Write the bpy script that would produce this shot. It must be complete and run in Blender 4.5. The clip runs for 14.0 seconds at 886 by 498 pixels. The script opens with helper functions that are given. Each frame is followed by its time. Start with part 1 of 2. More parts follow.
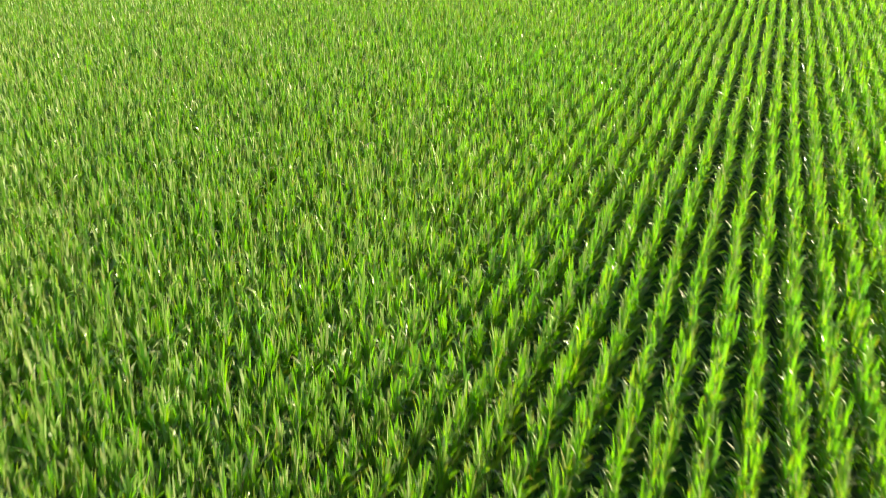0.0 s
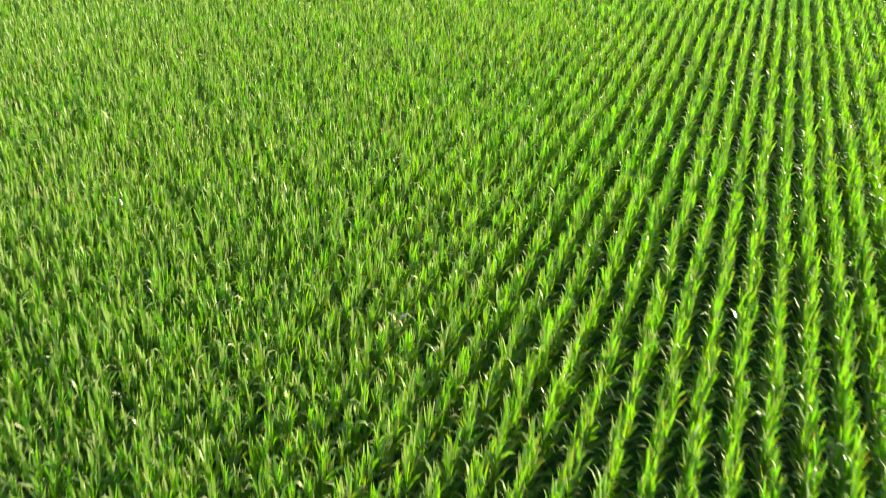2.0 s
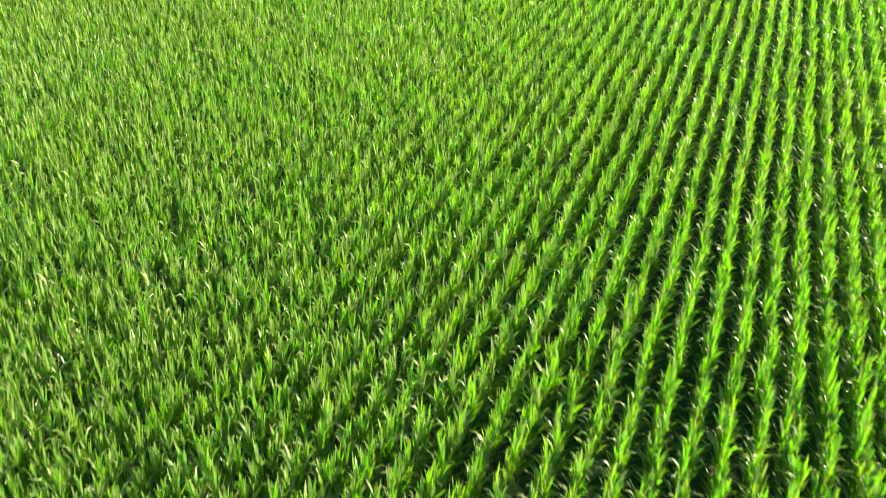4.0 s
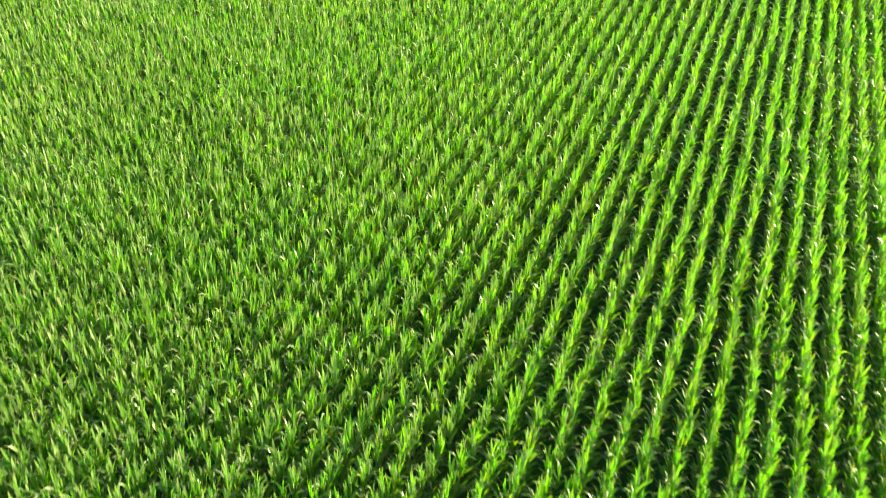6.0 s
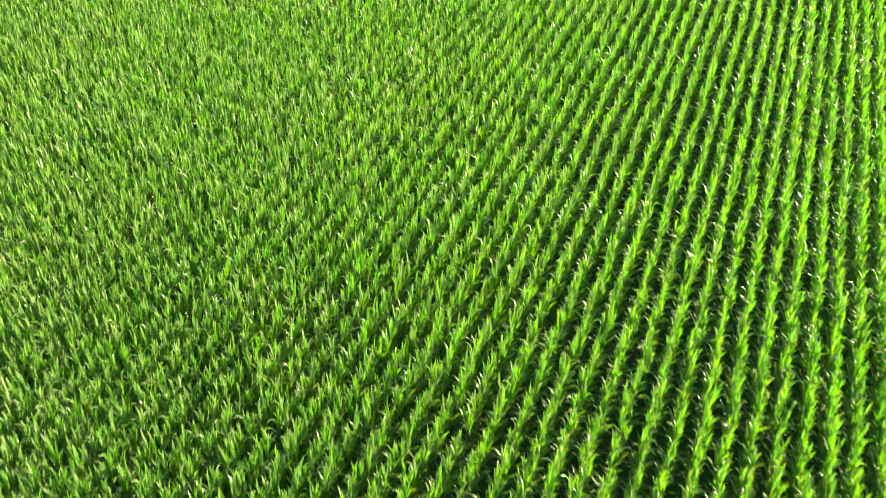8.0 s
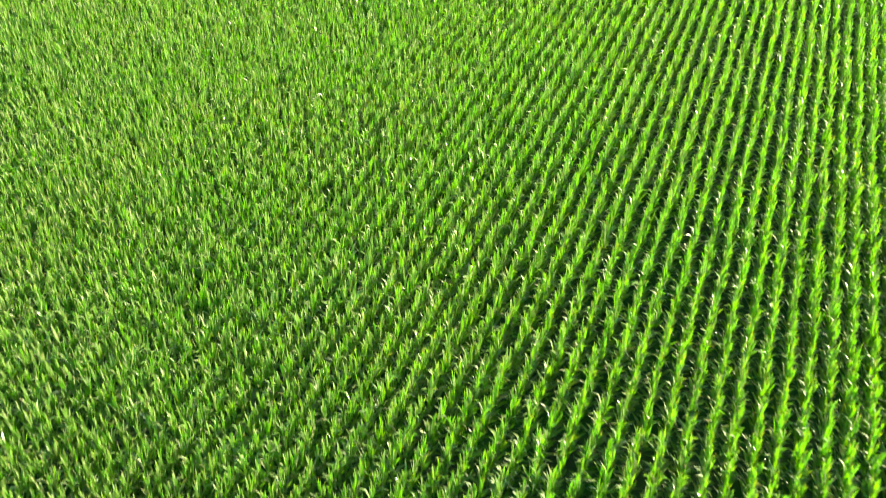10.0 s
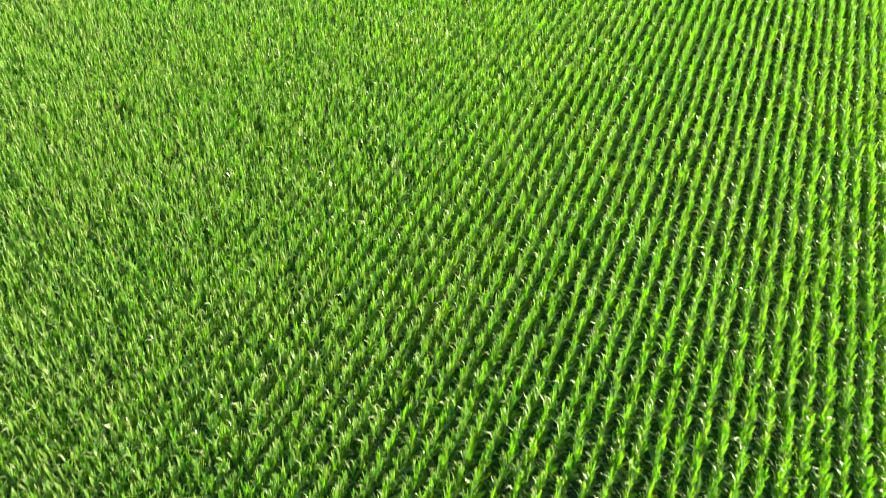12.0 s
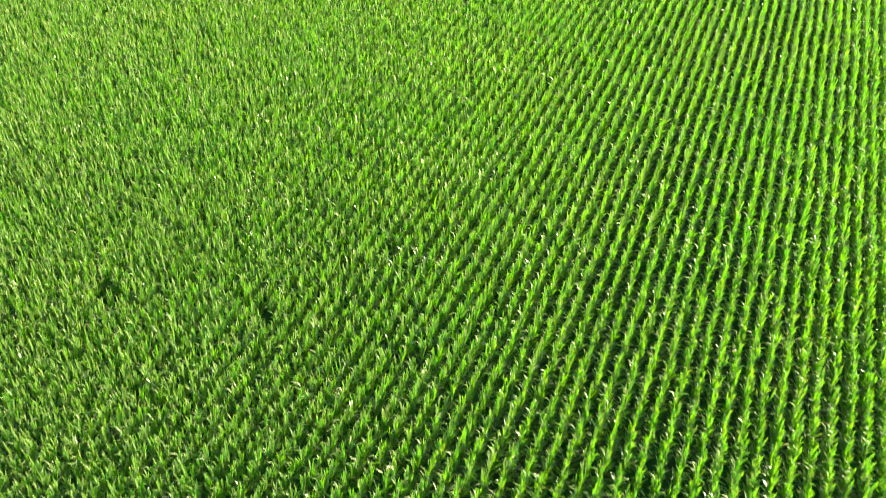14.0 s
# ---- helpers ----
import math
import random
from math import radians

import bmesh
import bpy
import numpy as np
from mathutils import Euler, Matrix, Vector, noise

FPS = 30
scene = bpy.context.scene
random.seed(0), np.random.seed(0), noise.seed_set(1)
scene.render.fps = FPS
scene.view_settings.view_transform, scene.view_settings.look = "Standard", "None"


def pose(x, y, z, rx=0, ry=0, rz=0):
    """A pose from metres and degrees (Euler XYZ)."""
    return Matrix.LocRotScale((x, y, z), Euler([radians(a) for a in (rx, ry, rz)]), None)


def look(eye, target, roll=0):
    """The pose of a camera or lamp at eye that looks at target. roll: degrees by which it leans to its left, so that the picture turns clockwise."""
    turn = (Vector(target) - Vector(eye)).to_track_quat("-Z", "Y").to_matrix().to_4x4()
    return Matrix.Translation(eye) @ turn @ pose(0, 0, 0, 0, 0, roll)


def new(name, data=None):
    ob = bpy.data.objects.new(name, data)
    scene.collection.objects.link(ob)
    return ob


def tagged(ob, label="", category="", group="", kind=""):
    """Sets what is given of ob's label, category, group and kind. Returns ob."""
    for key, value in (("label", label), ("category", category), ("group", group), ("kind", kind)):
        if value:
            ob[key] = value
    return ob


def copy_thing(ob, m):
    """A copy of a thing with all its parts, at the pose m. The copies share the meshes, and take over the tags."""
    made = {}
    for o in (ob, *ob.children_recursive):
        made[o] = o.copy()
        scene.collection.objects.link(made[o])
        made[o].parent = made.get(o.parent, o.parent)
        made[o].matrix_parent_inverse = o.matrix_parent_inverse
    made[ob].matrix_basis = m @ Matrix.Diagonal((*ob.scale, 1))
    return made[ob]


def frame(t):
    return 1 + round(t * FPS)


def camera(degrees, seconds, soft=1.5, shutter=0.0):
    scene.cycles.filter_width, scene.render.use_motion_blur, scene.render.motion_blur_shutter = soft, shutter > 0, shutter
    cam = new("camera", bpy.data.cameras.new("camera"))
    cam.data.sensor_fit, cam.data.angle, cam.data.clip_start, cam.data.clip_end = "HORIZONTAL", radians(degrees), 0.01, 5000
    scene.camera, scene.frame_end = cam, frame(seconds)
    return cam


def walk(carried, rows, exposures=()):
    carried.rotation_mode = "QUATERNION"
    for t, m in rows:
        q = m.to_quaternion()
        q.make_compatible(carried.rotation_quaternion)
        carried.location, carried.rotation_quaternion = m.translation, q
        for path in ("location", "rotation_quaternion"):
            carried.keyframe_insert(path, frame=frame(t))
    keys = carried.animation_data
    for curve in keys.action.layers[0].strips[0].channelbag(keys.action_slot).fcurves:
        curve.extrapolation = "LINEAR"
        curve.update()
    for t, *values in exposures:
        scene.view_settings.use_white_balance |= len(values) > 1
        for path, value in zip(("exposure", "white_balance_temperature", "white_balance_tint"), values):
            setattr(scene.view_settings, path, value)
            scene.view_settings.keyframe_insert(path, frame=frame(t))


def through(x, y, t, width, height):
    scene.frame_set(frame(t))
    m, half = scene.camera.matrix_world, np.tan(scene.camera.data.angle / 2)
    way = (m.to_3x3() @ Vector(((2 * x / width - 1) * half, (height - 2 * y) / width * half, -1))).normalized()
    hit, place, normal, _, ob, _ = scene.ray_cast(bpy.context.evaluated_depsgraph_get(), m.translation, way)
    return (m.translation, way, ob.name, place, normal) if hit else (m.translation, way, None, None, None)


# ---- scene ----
cam = camera(55.0, 14.0, soft=1.0, shutter=0.45)

# seconds, x, y, z, heading to the left of the rows, tilt below the horizon, roll (degrees)
PATH = [
    (0.00, -0.148, 0.000, 11.651, 20.335, 24.965, 0.664),
    (0.50, -1.799, 2.972, 12.042, 20.277, 25.784, 0.754),
    (1.00, -3.406, 5.830, 12.452, 20.192, 26.582, 0.861),
    (1.50, -4.938, 8.535, 12.905, 20.081, 27.384, 0.990),
    (2.00, -6.388, 11.146, 13.430, 19.975, 28.266, 1.132),
    (2.50, -7.835, 13.759, 14.043, 19.830, 29.278, 1.298),
    (3.00, -9.326, 16.420, 14.744, 19.671, 30.434, 1.453),
    (3.20, -9.910, 17.479, 15.042, 19.658, 30.927, 1.477),
    (3.70, -11.300, 20.086, 15.824, 19.839, 32.193, 1.402),
    (4.25, -12.784, 22.930, 16.748, 20.272, 33.472, 1.216),
    (4.80, -14.324, 25.811, 17.728, 20.754, 34.498, 1.084),
    (5.30, -15.829, 28.475, 18.574, 21.016, 35.404, 1.070),
    (5.50, -16.467, 29.551, 18.878, 21.031, 35.810, 1.100),
    (6.00, -18.097, 32.188, 19.573, 20.930, 36.852, 1.238),
    (6.50, -19.690, 34.647, 20.238, 20.817, 37.722, 1.410),
    (7.00, -21.286, 37.025, 20.927, 20.685, 38.287, 1.603),
    (7.50, -22.927, 39.441, 21.671, 20.499, 38.783, 1.830),
    (8.00, -24.597, 41.933, 22.449, 20.318, 39.351, 2.044),
    (8.20, -25.253, 42.934, 22.746, 20.294, 39.464, 2.083),
    (8.70, -26.834, 45.425, 23.415, 20.410, 39.271, 2.003),
    (9.25, -28.539, 48.191, 24.086, 20.634, 38.813, 1.748),
    (9.80, -30.296, 51.063, 24.776, 20.732, 38.719, 1.501),
    (10.30, -31.986, 53.841, 25.493, 20.710, 38.897, 1.403),
    (10.50, -32.693, 55.010, 25.818, 20.682, 38.997, 1.418),
    (11.00, -34.511, 58.040, 26.707, 20.597, 39.266, 1.556),
    (11.50, -36.333, 61.117, 27.653, 20.543, 39.528, 1.737),
    (12.00, -38.118, 64.132, 28.603, 20.509, 39.734, 1.917),
    (12.50, -39.855, 67.003, 29.520, 20.443, 39.845, 2.110),
    (13.00, -41.540, 69.737, 30.395, 20.366, 39.887, 2.306),
    (13.50, -43.174, 72.377, 31.235, 20.317, 39.906, 2.486),
    (14.00, -44.780, 74.969, 32.057, 20.289, 39.916, 2.656),
]


def flown(x, y, z, heading, tilt, roll):
    h, p = radians(heading), radians(tilt)
    ahead = Vector((-math.sin(h) * math.cos(p), math.cos(h) * math.cos(p), -math.sin(p)))
    return look((x, y, z), Vector((x, y, z)) + ahead * 10, roll)


walk(cam, [(t, flown(*row)) for t, *row in PATH],
     exposures=[(0.0, 1.43, 6600, 11), (3.0, 1.63, 6530, 6), (7.5, 1.91, 6480, 2), (14.0, 1.88, 6480, 0)])

# ---- daylight ----
SUN_AZIMUTH = 17.0     # degrees from +x (across the rows) towards +y (along the rows)
SUN_HEIGHT = 23.0
world = bpy.data.worlds.new("sky")
scene.world = world
world.use_nodes = True
wn = world.node_tree.nodes
sky = wn.new("ShaderNodeTexSky")
sky.sky_type = "NISHITA"
sky.sun_disc = False
sky.sun_elevation = radians(SUN_HEIGHT)
sky.sun_rotation = radians(90 - SUN_AZIMUTH)
wn["Background"].inputs[1].default_value = 0.088
world.node_tree.links.new(sky.outputs[0], wn["Background"].inputs[0])
sun_data = bpy.data.lights.new("sun", "SUN")
sun_data.energy = 5.0
sun_data.angle = radians(0.53)
sun_data.color = (1.0, 0.87, 0.58)
sun = new("sun", sun_data)
a, e = radians(SUN_AZIMUTH), radians(SUN_HEIGHT)
sun.matrix_basis = look(Vector((math.cos(a) * math.cos(e), math.sin(a) * math.cos(e), math.sin(e))) * 200, (0, 0, 0))


# ---- materials ----
class Nodes:
    """A small helper to wire a material."""

    def __init__(self, name):
        self.m = bpy.data.materials.new(name)
        self.m.use_nodes = True
        self.t = self.m.node_tree
        self.t.nodes.clear()
        self.out = self.add("ShaderNodeOutputMaterial")

    def add(self, kind, **values):
        n = self.t.nodes.new(kind)
        for k, v in values.items():
            setattr(n, k, v)
        return n

    def put(self, socket, value):
        if isinstance(value, bpy.types.NodeSocket):
            self.t.links.new(value, socket)
        else:
            socket.default_value = value

    def noise(self, scale, detail=3, where=None, rough=0.55):
        n = self.add("ShaderNodeTexNoise")
        n.inputs["Scale"].default_value, n.inputs["Detail"].default_value = scale, detail
        n.inputs["Roughness"].default_value = rough
        if where is not None:
            self.put(n.inputs["Vector"], where)
        return n.outputs["Fac"]

    def math(self, op, a, b=0.0, c=0.0, clamp=False):
        n = self.add("ShaderNodeMath", operation=op, use_clamp=clamp)
        for i, v in enumerate((a, b, c)):
            self.put(n.inputs[i], v)
        return n.outputs[0]

    def span(self, x, a, b, lo=0.0, hi=1.0):
        n = self.add("ShaderNodeMapRange")
        for i, v in enumerate((x, a, b, lo, hi)):
            self.put(n.inputs[i], v)
        return n.outputs[0]

    def mix(self, fac, a, b, blend="MIX"):
        n = self.add("ShaderNodeMix", data_type="RGBA", blend_type=blend)
        self.put(n.inputs[0], fac)
        self.put(n.inputs[6], a)
        self.put(n.inputs[7], b)
        return n.outputs[2]


def leaf_material(name, single):
    """Maize leaf: green, see-through, waxy. single: leaves that are objects of their own."""
    n = Nodes(name)
    if single:
        chance = n.add("ShaderNodeObjectInfo").outputs["Random"]
    else:
        chance = n.add("ShaderNodeNewGeometry").outputs["Random Per Island"]
    place = n.add("ShaderNodeNewGeometry").outputs["Position"]
    uv = n.add("ShaderNodeSeparateXYZ")
    n.put(uv.inputs[0], n.add("ShaderNodeUVMap").outputs[0])
    across, along = uv.outputs[0], uv.outputs[1]
    patch = n.noise(0.11, 3, place)
    grain = n.noise(38.0, 3, place)
    c = n.mix(chance, (*LEAF_DEEP, 1), (*LEAF_FRESH, 1))
    c = n.mix(n.span(patch, 0.35, 0.68, 0.0, 0.45), c, (*LEAF_PALE, 1))
    # a few leaves painted paler like a waxy sheen, a few yellowing
    third = n.math("FRACT", n.math("MULTIPLY", chance, 23.7))
    c = n.mix(n.span(third, 0.84, 0.90, 0.0, 0.75), c, (0.180, 0.245, 0.100, 1))
    c = n.mix(n.span(third, 0.07, 0.03, 0.0, 0.3), c, (0.330, 0.390, 0.030, 1))
    # paler midrib
    rib = n.span(n.math("ABSOLUTE", n.math("SUBTRACT", across, 0.5)), 0.0, 0.13, 0.45, 0.0)
    c = n.mix(rib, c, (0.24, 0.36, 0.10, 1))
    # dry tips on a part of the leaves
    other = n.math("FRACT", n.math("MULTIPLY", chance, 7.31))
    dry = n.math("MULTIPLY", n.span(along, 0.55, 0.80), n.span(other, n.span(patch, 0.35, 0.6, 0.92, 0.60), 0.95))
    dry = n.math("MULTIPLY", dry, n.span(grain, 0.35, 0.6))
    c = n.mix(dry, c, (0.40, 0.27, 0.15, 1))
    c = n.mix(n.span(grain, 0.3, 0.7, 0.0, 0.25), c, (0.09, 0.16, 0.02, 1))
    skin = n.add("ShaderNodeBsdfPrincipled")
    face = n.mix(0.40, c, (*LEAF_WAX, 1))
    # sheen of front-lit blades painted as a pale colour on some leaves
    fourth = n.math("FRACT", n.math("MULTIPLY", chance, 51.3))
    face = n.mix(n.span(fourth, 0.78, 0.88, 0.0, 0.75), face, (0.330, 0.350, 0.190, 1))
    n.put(skin.inputs["Base Color"], face)
    n.put(skin.inputs["Roughness"], n.span(fourth, 0.0, 0.7, 0.18, 0.46))
    n.put(skin.inputs["Specular IOR Level"], 0.8)
    bump = n.add("ShaderNodeBump")
    bump.inputs["Strength"].default_value = 0.45
    bump.inputs["Distance"].default_value = 0.01
    n.put(bump.inputs["Height"], grain)
    n.put(skin.inputs["Normal"], bump.outputs[0])
    glow = n.add("ShaderNodeBsdfTranslucent")
    lit = n.mix(1.0, c, (*LEAF_THROUGH, 1), "MULTIPLY")
    n.put(glow.inputs[0], n.mix(dry, lit, (0.20, 0.12, 0.03, 1)))
    both = n.add("ShaderNodeMixShader")
    n.put(both.inputs[0], 0.41)
    n.put(both.inputs[1], skin.outputs[0])
    n.put(both.inputs[2], glow.outputs[0])
    n.put(n.out.inputs[0], both.outputs[0])
    return n.m


LEAF_DEEP = (0.048, 0.200, 0.010)
LEAF_FRESH = (0.125, 0.300, 0.012)
LEAF_PALE = (0.150, 0.290, 0.050)
LEAF_WAX = (0.250, 0.228, 0.110)
LEAF_THROUGH = (2.42, 2.85, 0.02)
leaf_single = leaf_material("maize_leaf", True)
leaf_mass = leaf_material("maize_leaf_mass", False)


def stalk_material():
    n = Nodes("maize_stalk")
    place = n.add("ShaderNodeNewGeometry").outputs["Position"]
    c = n.mix(n.noise(9.0, 3, place), (0.10, 0.20, 0.03, 1), (0.22, 0.30, 0.08, 1))
    s = n.add("ShaderNodeBsdfPrincipled")
    n.put(s.inputs["Base Color"], c)
    n.put(s.inputs["Roughness"], 0.5)
    n.put(n.out.inputs[0], s.outputs[0])
    return n.m


stalk_skin = stalk_material()


def soil_material():
    """Loam with the lanes' green shade painted in; beyond the planted stretch the sheet is under the same crop."""
    n = Nodes("field_soil")
    place = n.add("ShaderNodeNewGeometry").outputs["Position"]
    clods, fine, damp = n.noise(7.0, 5, place, 0.65), n.noise(45.0, 3, place), n.noise(0.35, 3, place)
    # the leaf-filtered shade between the rows is put into this dark green
    c = n.mix(n.span(clods, 0.3, 0.7), (0.015, 0.072, 0.009, 1), (0.035, 0.120, 0.014, 1))
    c = n.mix(n.span(fine, 0.45, 0.75, 0.0, 0.25), c, (0.060, 0.075, 0.030, 1))
    c = n.mix(n.span(damp, 0.48, 0.62, 0.0, 0.45), c, (0.080, 0.062, 0.042, 1))
    sep = n.add("ShaderNodeSeparateXYZ")
    n.put(sep.inputs[0], place)
    far = n.math("MAXIMUM",
                 n.math("ABSOLUTE", n.math("ADD", sep.outputs[0], -OUTER_MID[0])),
                 n.math("ABSOLUTE", n.math("ADD", sep.outputs[1], -OUTER_MID[1])))
    crop = n.mix(n.noise(2.5, 4, place), (0.05, 0.12, 0.015, 1), (0.12, 0.22, 0.03, 1))
    crop = n.mix(n.span(n.noise(0.02, 3, place), 0.4, 0.6, 0, 0.5), crop, (0.11, 0.16, 0.03, 1))
    c = n.mix(n.span(far, OUTER_HALF - 2, OUTER_HALF + 1), c, crop)
    s = n.add("ShaderNodeBsdfPrincipled")
    n.put(s.inputs["Base Color"], c)
    n.put(s.inputs["Roughness"], 0.95)
    bump = n.add("ShaderNodeBump")
    bump.inputs["Strength"].default_value, bump.inputs["Distance"].default_value = 0.9, 0.05
    n.put(bump.inputs["Height"], n.math("ADD", clods, n.math("MULTIPLY", fine, 0.3)))
    n.put(s.inputs["Normal"], bump.outputs[0])
    n.put(n.out.inputs[0], s.outputs[0])
    return n.m


# ---- the field's plan ----
ROW = 0.76             # between rows, which run along y
STEP = 0.185           # between plants in a row
OUTER_MID, OUTER_HALF = (-48.0, 84.0), 105.0
# the part that is flown over, as corners of its outline
FLOWN = [(-14.5, 5.5), (4, 11), (7, 40), (13, 95), (13, 103), (-9, 98), (-14, 103), (-19.5, 120), (-30.5, 167),
         (-110, 127), (-77, 84), (-66, 67), (-71, 61)]


def inside(x, y, outline):
    hit = np.zeros(len(x), bool)
    for (ax, ay), (bx, by) in zip(outline, outline[1:] + outline[:1]):
        if ay == by:
            continue
        hit ^= ((ay > y) != (by > y)) & (x < ax + (y - ay) * (bx - ax) / (by - ay))
    return hit


def soil_height(x, y):
    """Low ridges along the rows and clods."""
    return 0.03 * np.cos(2 * np.pi * x / ROW) + 0.015 * np.sin(5.1 * x + 3 * np.sin(2.3 * y)) * np.sin(4.3 * y + 2 * np.sin(3.1 * x))


def sway(x, y):
    """Slow unevenness over the field, about -1 to 1."""
    return (np.sin(0.31 * x + 1.3 * np.sin(0.17 * y)) + np.sin(0.23 * y + 1.7 * np.sin(0.21 * x + 1)) + np.sin(0.77 * x - 0.61 * y)) / 3


def sheet(name, verts, faces, uvs=None, smooth=False):
    """A mesh from arrays: verts (n, 3), faces as a list of (m, k) index arrays, uvs (n, 2)."""
    me = bpy.data.meshes.new(name)
    loops = np.concatenate([f.ravel() for f in faces]).astype(np.int32)
    sizes = np.concatenate([np.full(len(f), f.shape[1]) for f in faces])
    starts = np.concatenate([[0], np.cumsum(sizes)[:-1]]).astype(np.int32)
    me.vertices.add(len(verts))
    me.vertices.foreach_set("co", np.ascontiguousarray(verts, np.float32).ravel())
    me.loops.add(len(loops))
    me.loops.foreach_set("vertex_index", loops)
    me.polygons.add(len(sizes))
    me.polygons.foreach_set("loop_start", starts)
    if uvs is not None:
        me.uv_layers.new(name="UVMap").data.foreach_set("uv", np.ascontiguousarray(uvs[loops], np.float32).ravel())
    me.polygons.foreach_set("use_smooth", np.full(len(sizes), smooth))
    me.update(calc_edges=True)
    return me


# ---- ground ----
def build_ground():
    # fine where it is looked down on between the rows, then out to the horizon
    xs = np.concatenate([[-4000, -1200, -400, -160], np.arange(-112, 16.01, 0.76 / 4), [60, 160, 400, 1200, 4000]])
    ys = np.concatenate([[-4000, -1200, -400, -100, -30], np.arange(2, 168.01, 2.4), [200, 300, 500, 1200, 4000]])
    gx, gy = np.meshgrid(xs, ys, indexing="ij")
    gz = np.where((gx > -113) & (gx < 17) & (gy > 1) & (gy < 169), soil_height(gx, gy), 0.0)
    idx = np.arange(gx.size).reshape(gx.shape)
    quads = np.stack([idx[:-1, :-1], idx[1:, :-1], idx[1:, 1:], idx[:-1, 1:]], -1).reshape(-1, 4)
    me = sheet("ground", np.stack([gx, gy, gz], -1).reshape(-1, 3), [quads], smooth=True)
    me.materials.append(soil_material())
    return tagged(new("ground", me), "loam with the dark green shade of the lanes painted in", "ground", kind="structure")


build_ground()


# ---- maize ----
def leaf_mesh(base, turn, lean, droop, length, width, twist, bend, cuts, fold):
    """Leaf blades as arrays: from base (n, 3), bearing turn, leaning lean from upright at the foot and droop at the tip."""
    n = len(base)
    s = np.linspace(0, 1, cuts + 1) ** 0.7                      # shorter pieces towards the blunt tip
    th = lean[:, None] + (droop - lean)[:, None] * s[None, :] ** bend[:, None]
    mid = (th[:, 1:] + th[:, :-1]) / 2
    ds = length[:, None] * np.diff(s)[None, :]
    out = np.concatenate([np.zeros((n, 1)), np.cumsum(np.sin(mid) * ds, 1)], 1)
    up = np.concatenate([np.zeros((n, 1)), np.cumsum(np.cos(mid) * ds, 1)], 1)
    ca, sa = np.cos(turn)[:, None], np.sin(turn)[:, None]
    spine = base[:, None, :] + np.stack([out * ca, out * sa, up], -1)
    # across the blade, turning about the spine towards the tip
    tw = twist[:, None] * s[None, :]
    flat = np.stack([-sa + 0 * th, ca + 0 * th, 0 * th], -1)
    normal = np.stack([-np.cos(th) * ca, -np.cos(th) * sa, np.sin(th)], -1)
    side = flat * np.cos(tw)[..., None] + normal * np.sin(tw)[..., None]
    lift = normal * np.cos(tw)[..., None] - flat * np.sin(tw)[..., None]
    shape = np.interp(s, [0, 0.12, 0.35, 0.6, 0.85, 1.0], [0.55, 0.85, 1.0, 0.86, 0.42, 0.0])
    w = width[:, None] * shape[None, :] / 2
    left, right = spine - side * w[..., None], spine + side * w[..., None]
    if fold:
        left, right = left + lift * (w * fold)[..., None], right + lift * (w * fold)[..., None]
        cols = [left[:, :-1], spine[:, :-1], right[:, :-1]]
    else:
        cols = [left[:, :-1], right[:, :-1]]
    k = len(cols)
    grid = np.stack(cols, 2)                                    # n, cuts, k, 3
    per = cuts * k + 1
    verts = np.concatenate([grid.reshape(n, cuts * k, 3), spine[:, -1:]], 1).reshape(-1, 3)
    uv = np.zeros((cuts * k + 1, 2))
    uv[:-1, 0], uv[:-1, 1] = np.tile(np.linspace(0, 1, k), cuts), np.repeat(s[:-1], k)
    uv[-1] = 0.5, 1.0
    q = [(r * k + c, r * k + c + 1, (r + 1) * k + c + 1, (r + 1) * k + c) for r in range(cuts - 1) for c in range(k - 1)]
    t = [((cuts - 1) * k + c, (cuts - 1) * k + c + 1, cuts * k) for c in range(k - 1)]
    start = (np.arange(n) * per)[:, None, None]
    quads = (np.array(q)[None] + start).reshape(-1, 4)
    tris = (np.array(t)[None] + start).reshape(-1, 3)
    return verts, quads, tris, np.tile(uv, (n, 1))


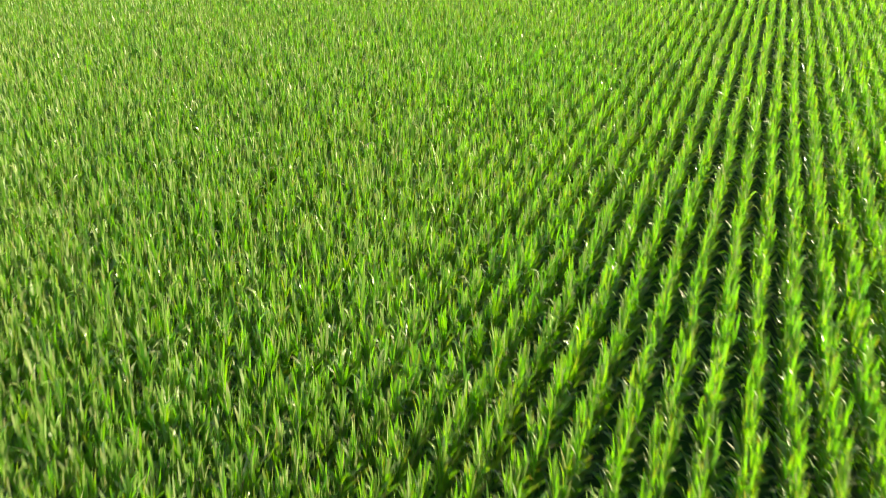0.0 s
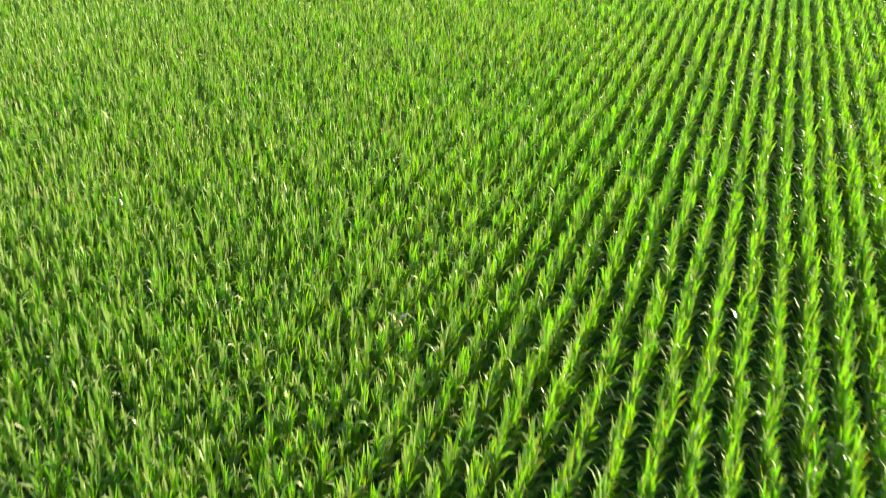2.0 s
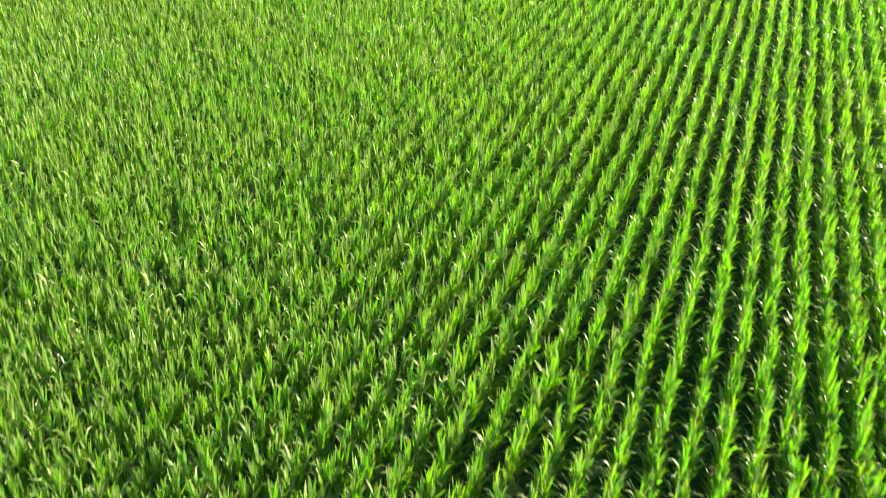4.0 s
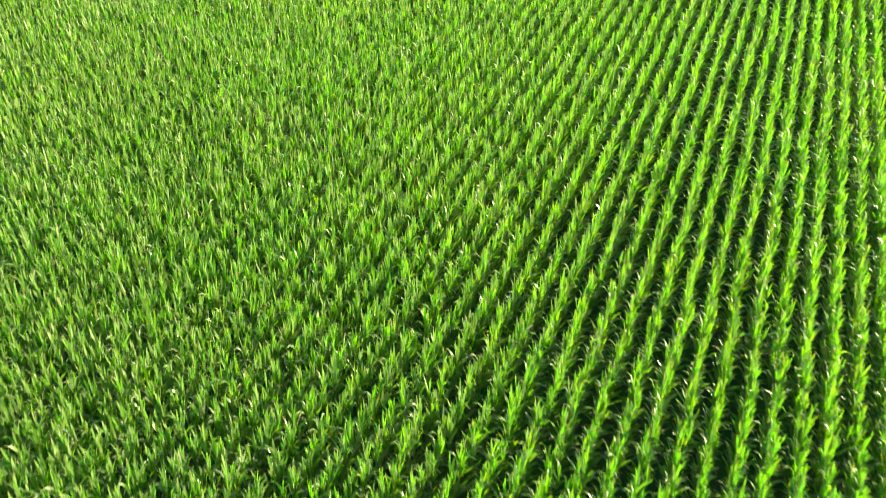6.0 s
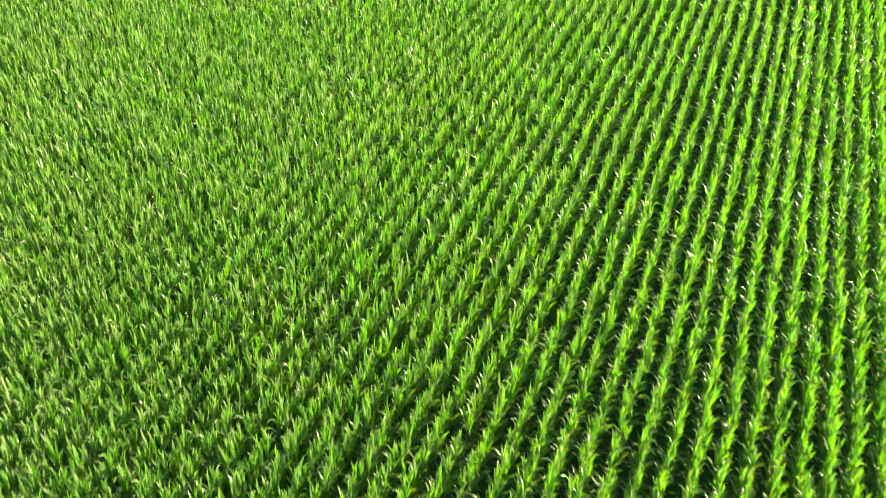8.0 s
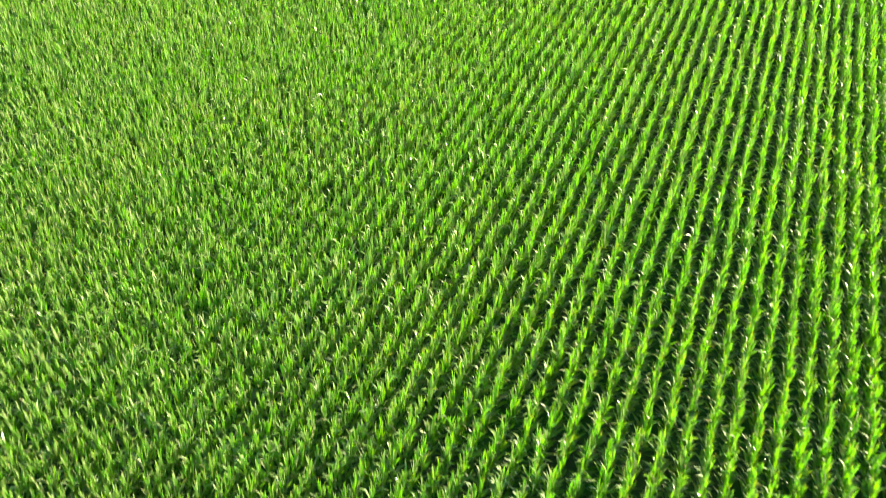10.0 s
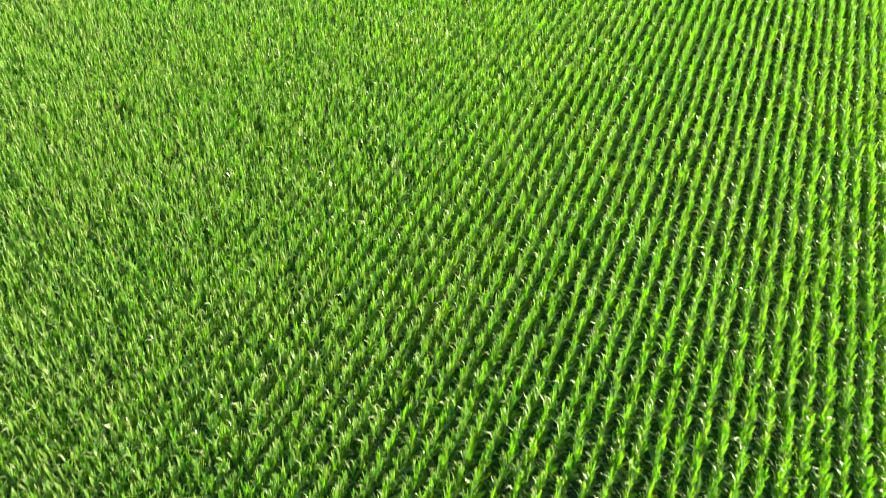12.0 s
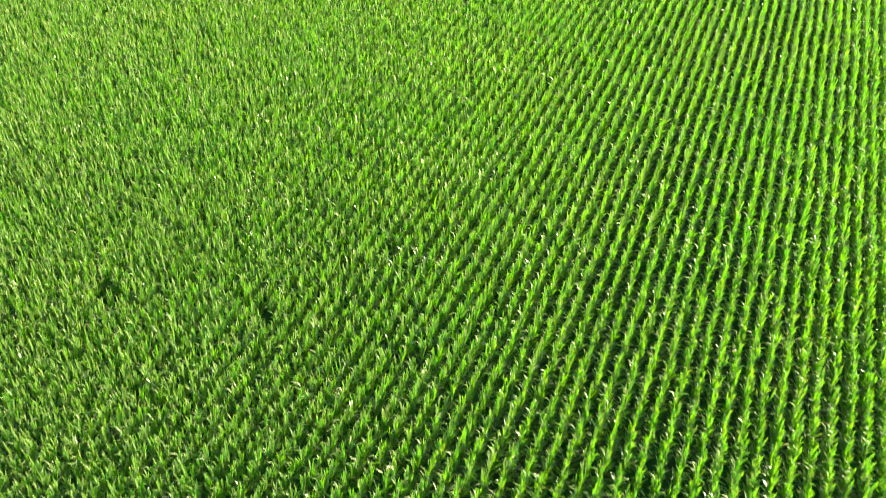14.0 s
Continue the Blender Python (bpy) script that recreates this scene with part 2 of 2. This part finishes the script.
def plant_leaves(rng, foot, height, turn, low, high, thin=1.0):
    """The leaf numbers of plants with feet (n, 3): for each leaf base, bearing, lean, droop, length, width, twist and bend.
    Leaves stand on two sides of the stalk: low ones arch into the lanes, high ones form a steep sheaf."""
    n = len(foot)
    rows = []
    tilt = rng.normal(0, 0.050, (n, 2))
    for i in range(low + high):
        bearing = turn + np.pi * (i % 2) + rng.normal(0, 0.7 if i < low else 0.9, n)
        bend = np.full(n, 1.6)
        if i < low:
            u = (i + 0.5) / low
            h = height * (0.10 + 0.36 * u) * rng.normal(1, 0.06, n)
            lean = np.radians(np.clip(rng.normal(32 - 10 * u, 7, n), 8, 60))
            droop = np.radians(np.clip(rng.normal(66 - 20 * u, 14, n), 15, 130))
            length = 0.66 * rng.normal(1, 0.10, n)
            width = rng.normal(0.115, 0.015, n) * thin
        else:
            u = (i - low + 0.5) / high
            h = height * (0.34 + 0.38 * u) * rng.normal(1, 0.05, n)
            lean = np.radians(np.clip(rng.normal(10 - 6 * u, 4, n), 0, 40))
            droop = np.radians(np.clip(rng.normal(17 - 9 * u, 7, n), 2, 80))
            length = height * (0.37 - 0.09 * u) * rng.normal(1, 0.13, n)
            # the tips of some fold over and hang, most often on the outer leaves
            over = rng.random(n) < 0.42 - 0.21 * u
            droop = np.where(over, np.radians(rng.uniform(95, 168, n)), droop)
            bend = np.where(over, rng.uniform(2.6, 4.6, n), bend)
            width = rng.normal(0.073, 0.012, n) * (1.08 - 0.28 * u) * thin
        twist = rng.normal(0, 0.7, n)
        base = foot + np.stack([tilt[:, 0] * h, tilt[:, 1] * h, h], -1)
        rows.append((base, bearing, lean, droop, length, width, twist, bend))
    return [np.concatenate([r[k] for r in rows]) for k in range(8)]


def stalk_mesh(foot, height, radius, sides):
    n = len(foot)
    a = np.arange(sides) * 2 * np.pi / sides
    ring = np.stack([np.cos(a), np.sin(a)], -1)
    levels = [(0.0, 1.0), (0.45, 0.8), (0.78, 0.4)] if sides > 3 else [(0.0, 1.0), (0.75, 0.5)]
    v = []
    for f, r in levels:
        p = np.zeros((n, sides, 3))
        p[..., :2] = foot[:, None, :2] + ring[None] * (radius * r)
        p[..., 2] = foot[:, None, 2] + (height * f)[:, None]
        v.append(p)
    verts = np.concatenate(v, 1).reshape(-1, 3)
    q = [(l * sides + i, l * sides + (i + 1) % sides, (l + 1) * sides + (i + 1) % sides, (l + 1) * sides + i)
         for l in range(len(levels) - 1) for i in range(sides)]
    quads = (np.array(q)[None] + (np.arange(n) * sides * len(levels))[:, None, None]).reshape(-1, 4)
    return verts, quads


# where every plant stands
def plant_plan(rng, x0, x1, y0, y1, step):
    ks = np.arange(math.ceil(x0 / ROW), math.floor(x1 / ROW) + 1)
    y = np.arange(y0, y1, step)
    kx, gy = np.meshgrid(ks * ROW, y, indexing="ij")
    gy = gy + rng.normal(0, step * 0.16, gy.shape) + (np.arange(len(ks)) * 0.37 % 1 * step)[:, None]
    gx = kx + rng.normal(0, 0.042, gy.shape) + 0.025 * np.sin(0.5 * gy + kx * 9.0)
    keep = rng.random(gy.shape) > 0.035
    return gx[keep], gy[keep]


# bare spots where plants failed: x, y, radius
BARE = [(-72.0, 98.75, 0.62), (-69.0, 93.65, 0.34), (-63.8, 100.9, 0.42), (-25.84, 111.6, 0.70), (-25.84, 100.9, 0.38),
        (-87.2, 113.4, 0.34)]
rng = np.random.default_rng(7)
px, py = plant_plan(rng, -111, 14, 4, 168, STEP)
keep = inside(px, py, FLOWN)
for bx, by, br in BARE:
    keep &= np.hypot(px - bx, py - by) > br
px, py = px[keep], py[keep]
ph = 2.18 + 0.11 * sway(px, py) + rng.normal(0, 0.13, len(px))
ph = np.where(rng.random(len(px)) < 0.03, ph * 0.75, ph)
pt = rng.normal(0, 0.75, len(px)) + np.pi / 2 * (rng.random(len(px)) < 0.3)
pf = np.stack([px, py, soil_height(px, py) - 0.02], -1)

# the plants that stand nearest to the start of the flight are things of their own
near = (px > -8.6) & (px < 3.2) & (py > 11.7 + 0.39 * px) & (py < 15.1 + 0.39 * px)
# plants get plainer with their distance from the middle of the flown strip
off = np.abs(px - 6.0 + 0.61 * py)
fine = ~near & (off < 16) & (py < 66)
plain = ~near & ~fine & ((off > 26) | (py > 112))
middle = ~near & ~fine & ~plain


def joined_maize(name, pick, low, high, low_cuts, high_cuts, thin, stalks, label):
    f, h, t = pf[pick], ph[pick], pt[pick]
    args = plant_leaves(rng, f, h, t, low, high, thin)
    split = low * len(f)
    verts, faces, uvs, count = [], [], [], 0
    for some, cuts in (([a[:split] for a in args], low_cuts), ([a[split:] for a in args], high_cuts)):
        if len(some[0]):
            v, q, tr, uv = leaf_mesh(*some, cuts, 0)
            verts.append(v), uvs.append(uv), faces.extend([q + count, tr + count])
            count += len(v)
    if stalks:
        v, q = stalk_mesh(f, h, 0.012, 3)
        verts.append(v), uvs.append(np.tile([0.25, 0.1], (len(v), 1))), faces.append(q + count)
    me = sheet(name, np.concatenate(verts), faces, np.concatenate(uvs), smooth=True)
    me.materials.append(leaf_mass)
    return tagged(new(name, me), label, "maize crop", kind="stuff")


joined_maize("maize_crop", fine, 5, 12, 2, 3, 1.06, True, "dense sunlit green maize plants in straight rows")
joined_maize("maize_crop", middle, 4, 10, 2, 2, 1.24, False, "green maize rows on the middle of the field")
joined_maize("maize_crop", plain, 3, 7, 2, 2, 1.5, False, "green maize rows further out on the field")
pt_near = pt


def reach(x, y, outline):
    """Distance from the outline's edges."""
    best = np.full(len(x), 1e9)
    for (ax, ay), (bx, by) in zip(outline, outline[1:] + outline[:1]):
        ex, ey = bx - ax, by - ay
        u = np.clip(((x - ax) * ex + (y - ay) * ey) / (ex * ex + ey * ey), 0, 1)
        best = np.minimum(best, np.hypot(x - ax - u * ex, y - ay - u * ey))
    return best


# the same field goes on round the flown part: a belt of plants, then rows as leafy ridges
ox, oy = plant_plan(rng, -120, 36, -10, 178, 0.28)
around = (reach(ox, oy, FLOWN) < 7.5) | ((ox > -82) & (oy < 86))
keep = ~inside(ox, oy, FLOWN) & around
ox, oy = ox[keep], oy[keep]
pf = np.stack([ox, oy, 0 * ox - 0.02], -1)
ph = 2.15 + rng.normal(0, 0.13, len(ox))
pt = rng.normal(0, 0.8, len(ox))
joined_maize("maize_crop", np.ones(len(ox), bool), 1, 2, 2, 2, 2.3, False, "green maize rows at the border of the flown field")


def ridge_material():
    n = Nodes("maize_ridge")
    place = n.add("ShaderNodeNewGeometry").outputs["Position"]
    fine_grain, clump = n.noise(7.0, 5, place, 0.7), n.noise(1.6, 3, place)
    c = n.mix(n.span(fine_grain, 0.35, 0.65), (0.030, 0.105, 0.008, 1), (0.130, 0.250, 0.018, 1))
    c = n.mix(n.span(clump, 0.4, 0.65, 0.0, 0.4), c, (0.110, 0.190, 0.030, 1))
    k = n.add("ShaderNodeBsdfPrincipled")
    n.put(k.inputs["Base Color"], c)
    n.put(k.inputs["Roughness"], 0.7)
    bump = n.add("ShaderNodeBump")
    bump.inputs["Strength"].default_value, bump.inputs["Distance"].default_value = 1.0, 0.25
    n.put(bump.inputs["Height"], fine_grain)
    n.put(k.inputs["Normal"], bump.outputs[0])
    n.put(n.out.inputs[0], k.outputs[0])
    return n.m


def build_ridges():
    ks = np.arange(math.ceil((OUTER_MID[0] - OUTER_HALF) / ROW), math.floor((OUTER_MID[0] + OUTER_HALF) / ROW) + 1)
    ys = np.arange(OUTER_MID[1] - OUTER_HALF, OUTER_MID[1] + OUTER_HALF + 0.1, 3.0)
    section = np.array([(-0.38, 1.0), (-0.24, 1.6), (-0.02, 1.95), (0.23, 1.6), (0.38, 1.0)])
    kx, gy = np.meshgrid(ks * ROW, ys, indexing="ij")
    v = np.zeros((*kx.shape, 5, 3))
    v[..., 0] = kx[..., None] + section[:, 0] + rng.normal(0, 0.05, v.shape[:3])
    v[..., 1] = gy[..., None]
    v[..., 2] = section[:, 1] + rng.normal(0, 0.12, v.shape[:3]) * (section[:, 1] > 0)
    idx = np.arange(kx.size * 5).reshape(*kx.shape, 5)
    mx, my = (kx[:, :-1] + kx[:, 1:]) / 2, (gy[:, :-1] + gy[:, 1:]) / 2
    mx, my = mx.ravel(), my.ravel()
    planted = (mx > -80) & (mx < 34.5) & (my > -8) & (my < 84.5)
    far = (~inside(mx, my, FLOWN) & (reach(mx, my, FLOWN) > 6.0) & ~planted).reshape(kx[:, 1:].shape)
    q = np.stack([idx[:, :-1, :-1], idx[:, 1:, :-1], idx[:, 1:, 1:], idx[:, :-1, 1:]], -1)[far].reshape(-1, 4)
    me = sheet("maize_crop", v.reshape(-1, 3), [q], smooth=True)
    me.materials.append(ridge_material())
    return tagged(new("maize_crop", me), "green maize rows reaching on towards the horizon", "maize crop", kind="stuff")


build_ridges()


# ---- single maize plants ----
def part(name, me, mat, parent):
    if not me.materials:
        me.materials.append(mat)
    ob = new(name, me)
    ob.parent = parent
    return ob


def maize_plant(seed):
    """One plant: stalk and leaves, each blade folded along its midrib."""
    r = np.random.default_rng(seed)
    top = new("maize_plant")
    h = np.array([2.18])
    foot = np.zeros((1, 3))
    sv, sq = stalk_mesh(foot, h, 0.014, 8)
    part("stalk", sheet("stalk", sv, [sq], smooth=True), stalk_skin, top)
    args = plant_leaves(r, foot, h, np.zeros(1), 5, 13)
    for i in range(18):
        v, q, t, uv = leaf_mesh(*[a[i:i + 1] for a in args], 7, 0.35)
        part("leaf", sheet("leaf", v, [q, t], uv, smooth=True), leaf_single, top)
    return tagged(top, "upright green maize plant with long arching leaves", "maize plant", group="maize plants in rows")


def hurt_plant(seed, label, mat, bleached):
    """A plant whose upper leaves are kinked and hang."""
    r = np.random.default_rng(seed)
    top = new("maize_plant")
    h = np.array([2.05])
    foot = np.zeros((1, 3))
    sv, sq = stalk_mesh(foot, h, 0.014, 8)
    part("stalk", sheet("stalk", sv, [sq], smooth=True), stalk_skin, top)
    args = plant_leaves(r, foot, h, np.array([r.uniform(0, 6)]), 3, 11)
    for i in range(14):
        if i > 6:
            args[2][i] = radians(r.uniform(10, 32))
            args[3][i] = radians(r.uniform(110, 175))
            args[7][i] = r.uniform(1.2, 2.6)
            args[5][i] *= 1.35
        v, q, t, uv = leaf_mesh(*[a[i:i + 1] for a in args], 7, 0.35)
        pale = i >= 14 - bleached
        part("leaf", sheet("leaf", v, [q, t], uv, smooth=True), mat if pale else leaf_single, top)
    return tagged(top, label, "maize plant", group="maize plants in rows")


def plain_leaf(name, low, high, through):
    n = Nodes(name)
    place = n.add("ShaderNodeNewGeometry").outputs["Position"]
    c = n.mix(n.noise(14.0, 4, place), (*low, 1), (*high, 1))
    skin = n.add("ShaderNodeBsdfPrincipled")
    n.put(skin.inputs["Base Color"], c)
    n.put(skin.inputs["Roughness"], 0.45)
    glow = n.add("ShaderNodeBsdfTranslucent")
    n.put(glow.inputs[0], c)
    both = n.add("ShaderNodeMixShader")
    n.put(both.inputs[0], through)
    n.put(both.inputs[1], skin.outputs[0])
    n.put(both.inputs[2], glow.outputs[0])
    n.put(n.out.inputs[0], both.outputs[0])
    return n.m


straw = plain_leaf("bleached_leaf", (0.42, 0.36, 0.24), (0.62, 0.56, 0.42), 0.2)
yellowed = plain_leaf("yellowed_leaf", (0.30, 0.42, 0.05), (0.46, 0.55, 0.12), 0.4)
bent = hurt_plant(31, "maize plant with kinked yellow-green top leaves", yellowed, 7)
dead = hurt_plant(44, "maize plant with bleached straw-coloured top leaves", straw, 5)
BENT = [(-9.69, 36.33), (1.63, 43.76), (-8.18, 37.83), (-7.41, 37.99), (-6.88, 32.52), (-5.35, 33.06),
        (-89.2, 127.3), (-89.2, 127.8), (-88.4, 127.2), (-35.9, 94.05), (-59.4, 136.1), (-58.9, 135.3)]
DEAD = [(-13.67, 27.8)]
for thing, spots in ((bent, BENT), (dead, DEAD)):
    for i, (x, y) in enumerate(spots):
        x = round(x / ROW) * ROW
        m = pose(x, y, float(soil_height(x, y)) - 0.02, 0, 0, 77.0 * i)
        if i == 0:
            thing.matrix_basis = m
        else:
            copy_thing(thing, m)

kinds = [maize_plant(100 + k) for k in range(10)]
first = set()
for x, y, t in zip(px[near], py[near], pt_near[near]):
    k = rng.integers(len(kinds))
    m = pose(x, y, float(soil_height(x, y)) - 0.02, 0, 0, math.degrees(t))
    if k not in first:
        first.add(k)
        kinds[k].matrix_basis = m
    else:
        copy_thing(kinds[k], m)
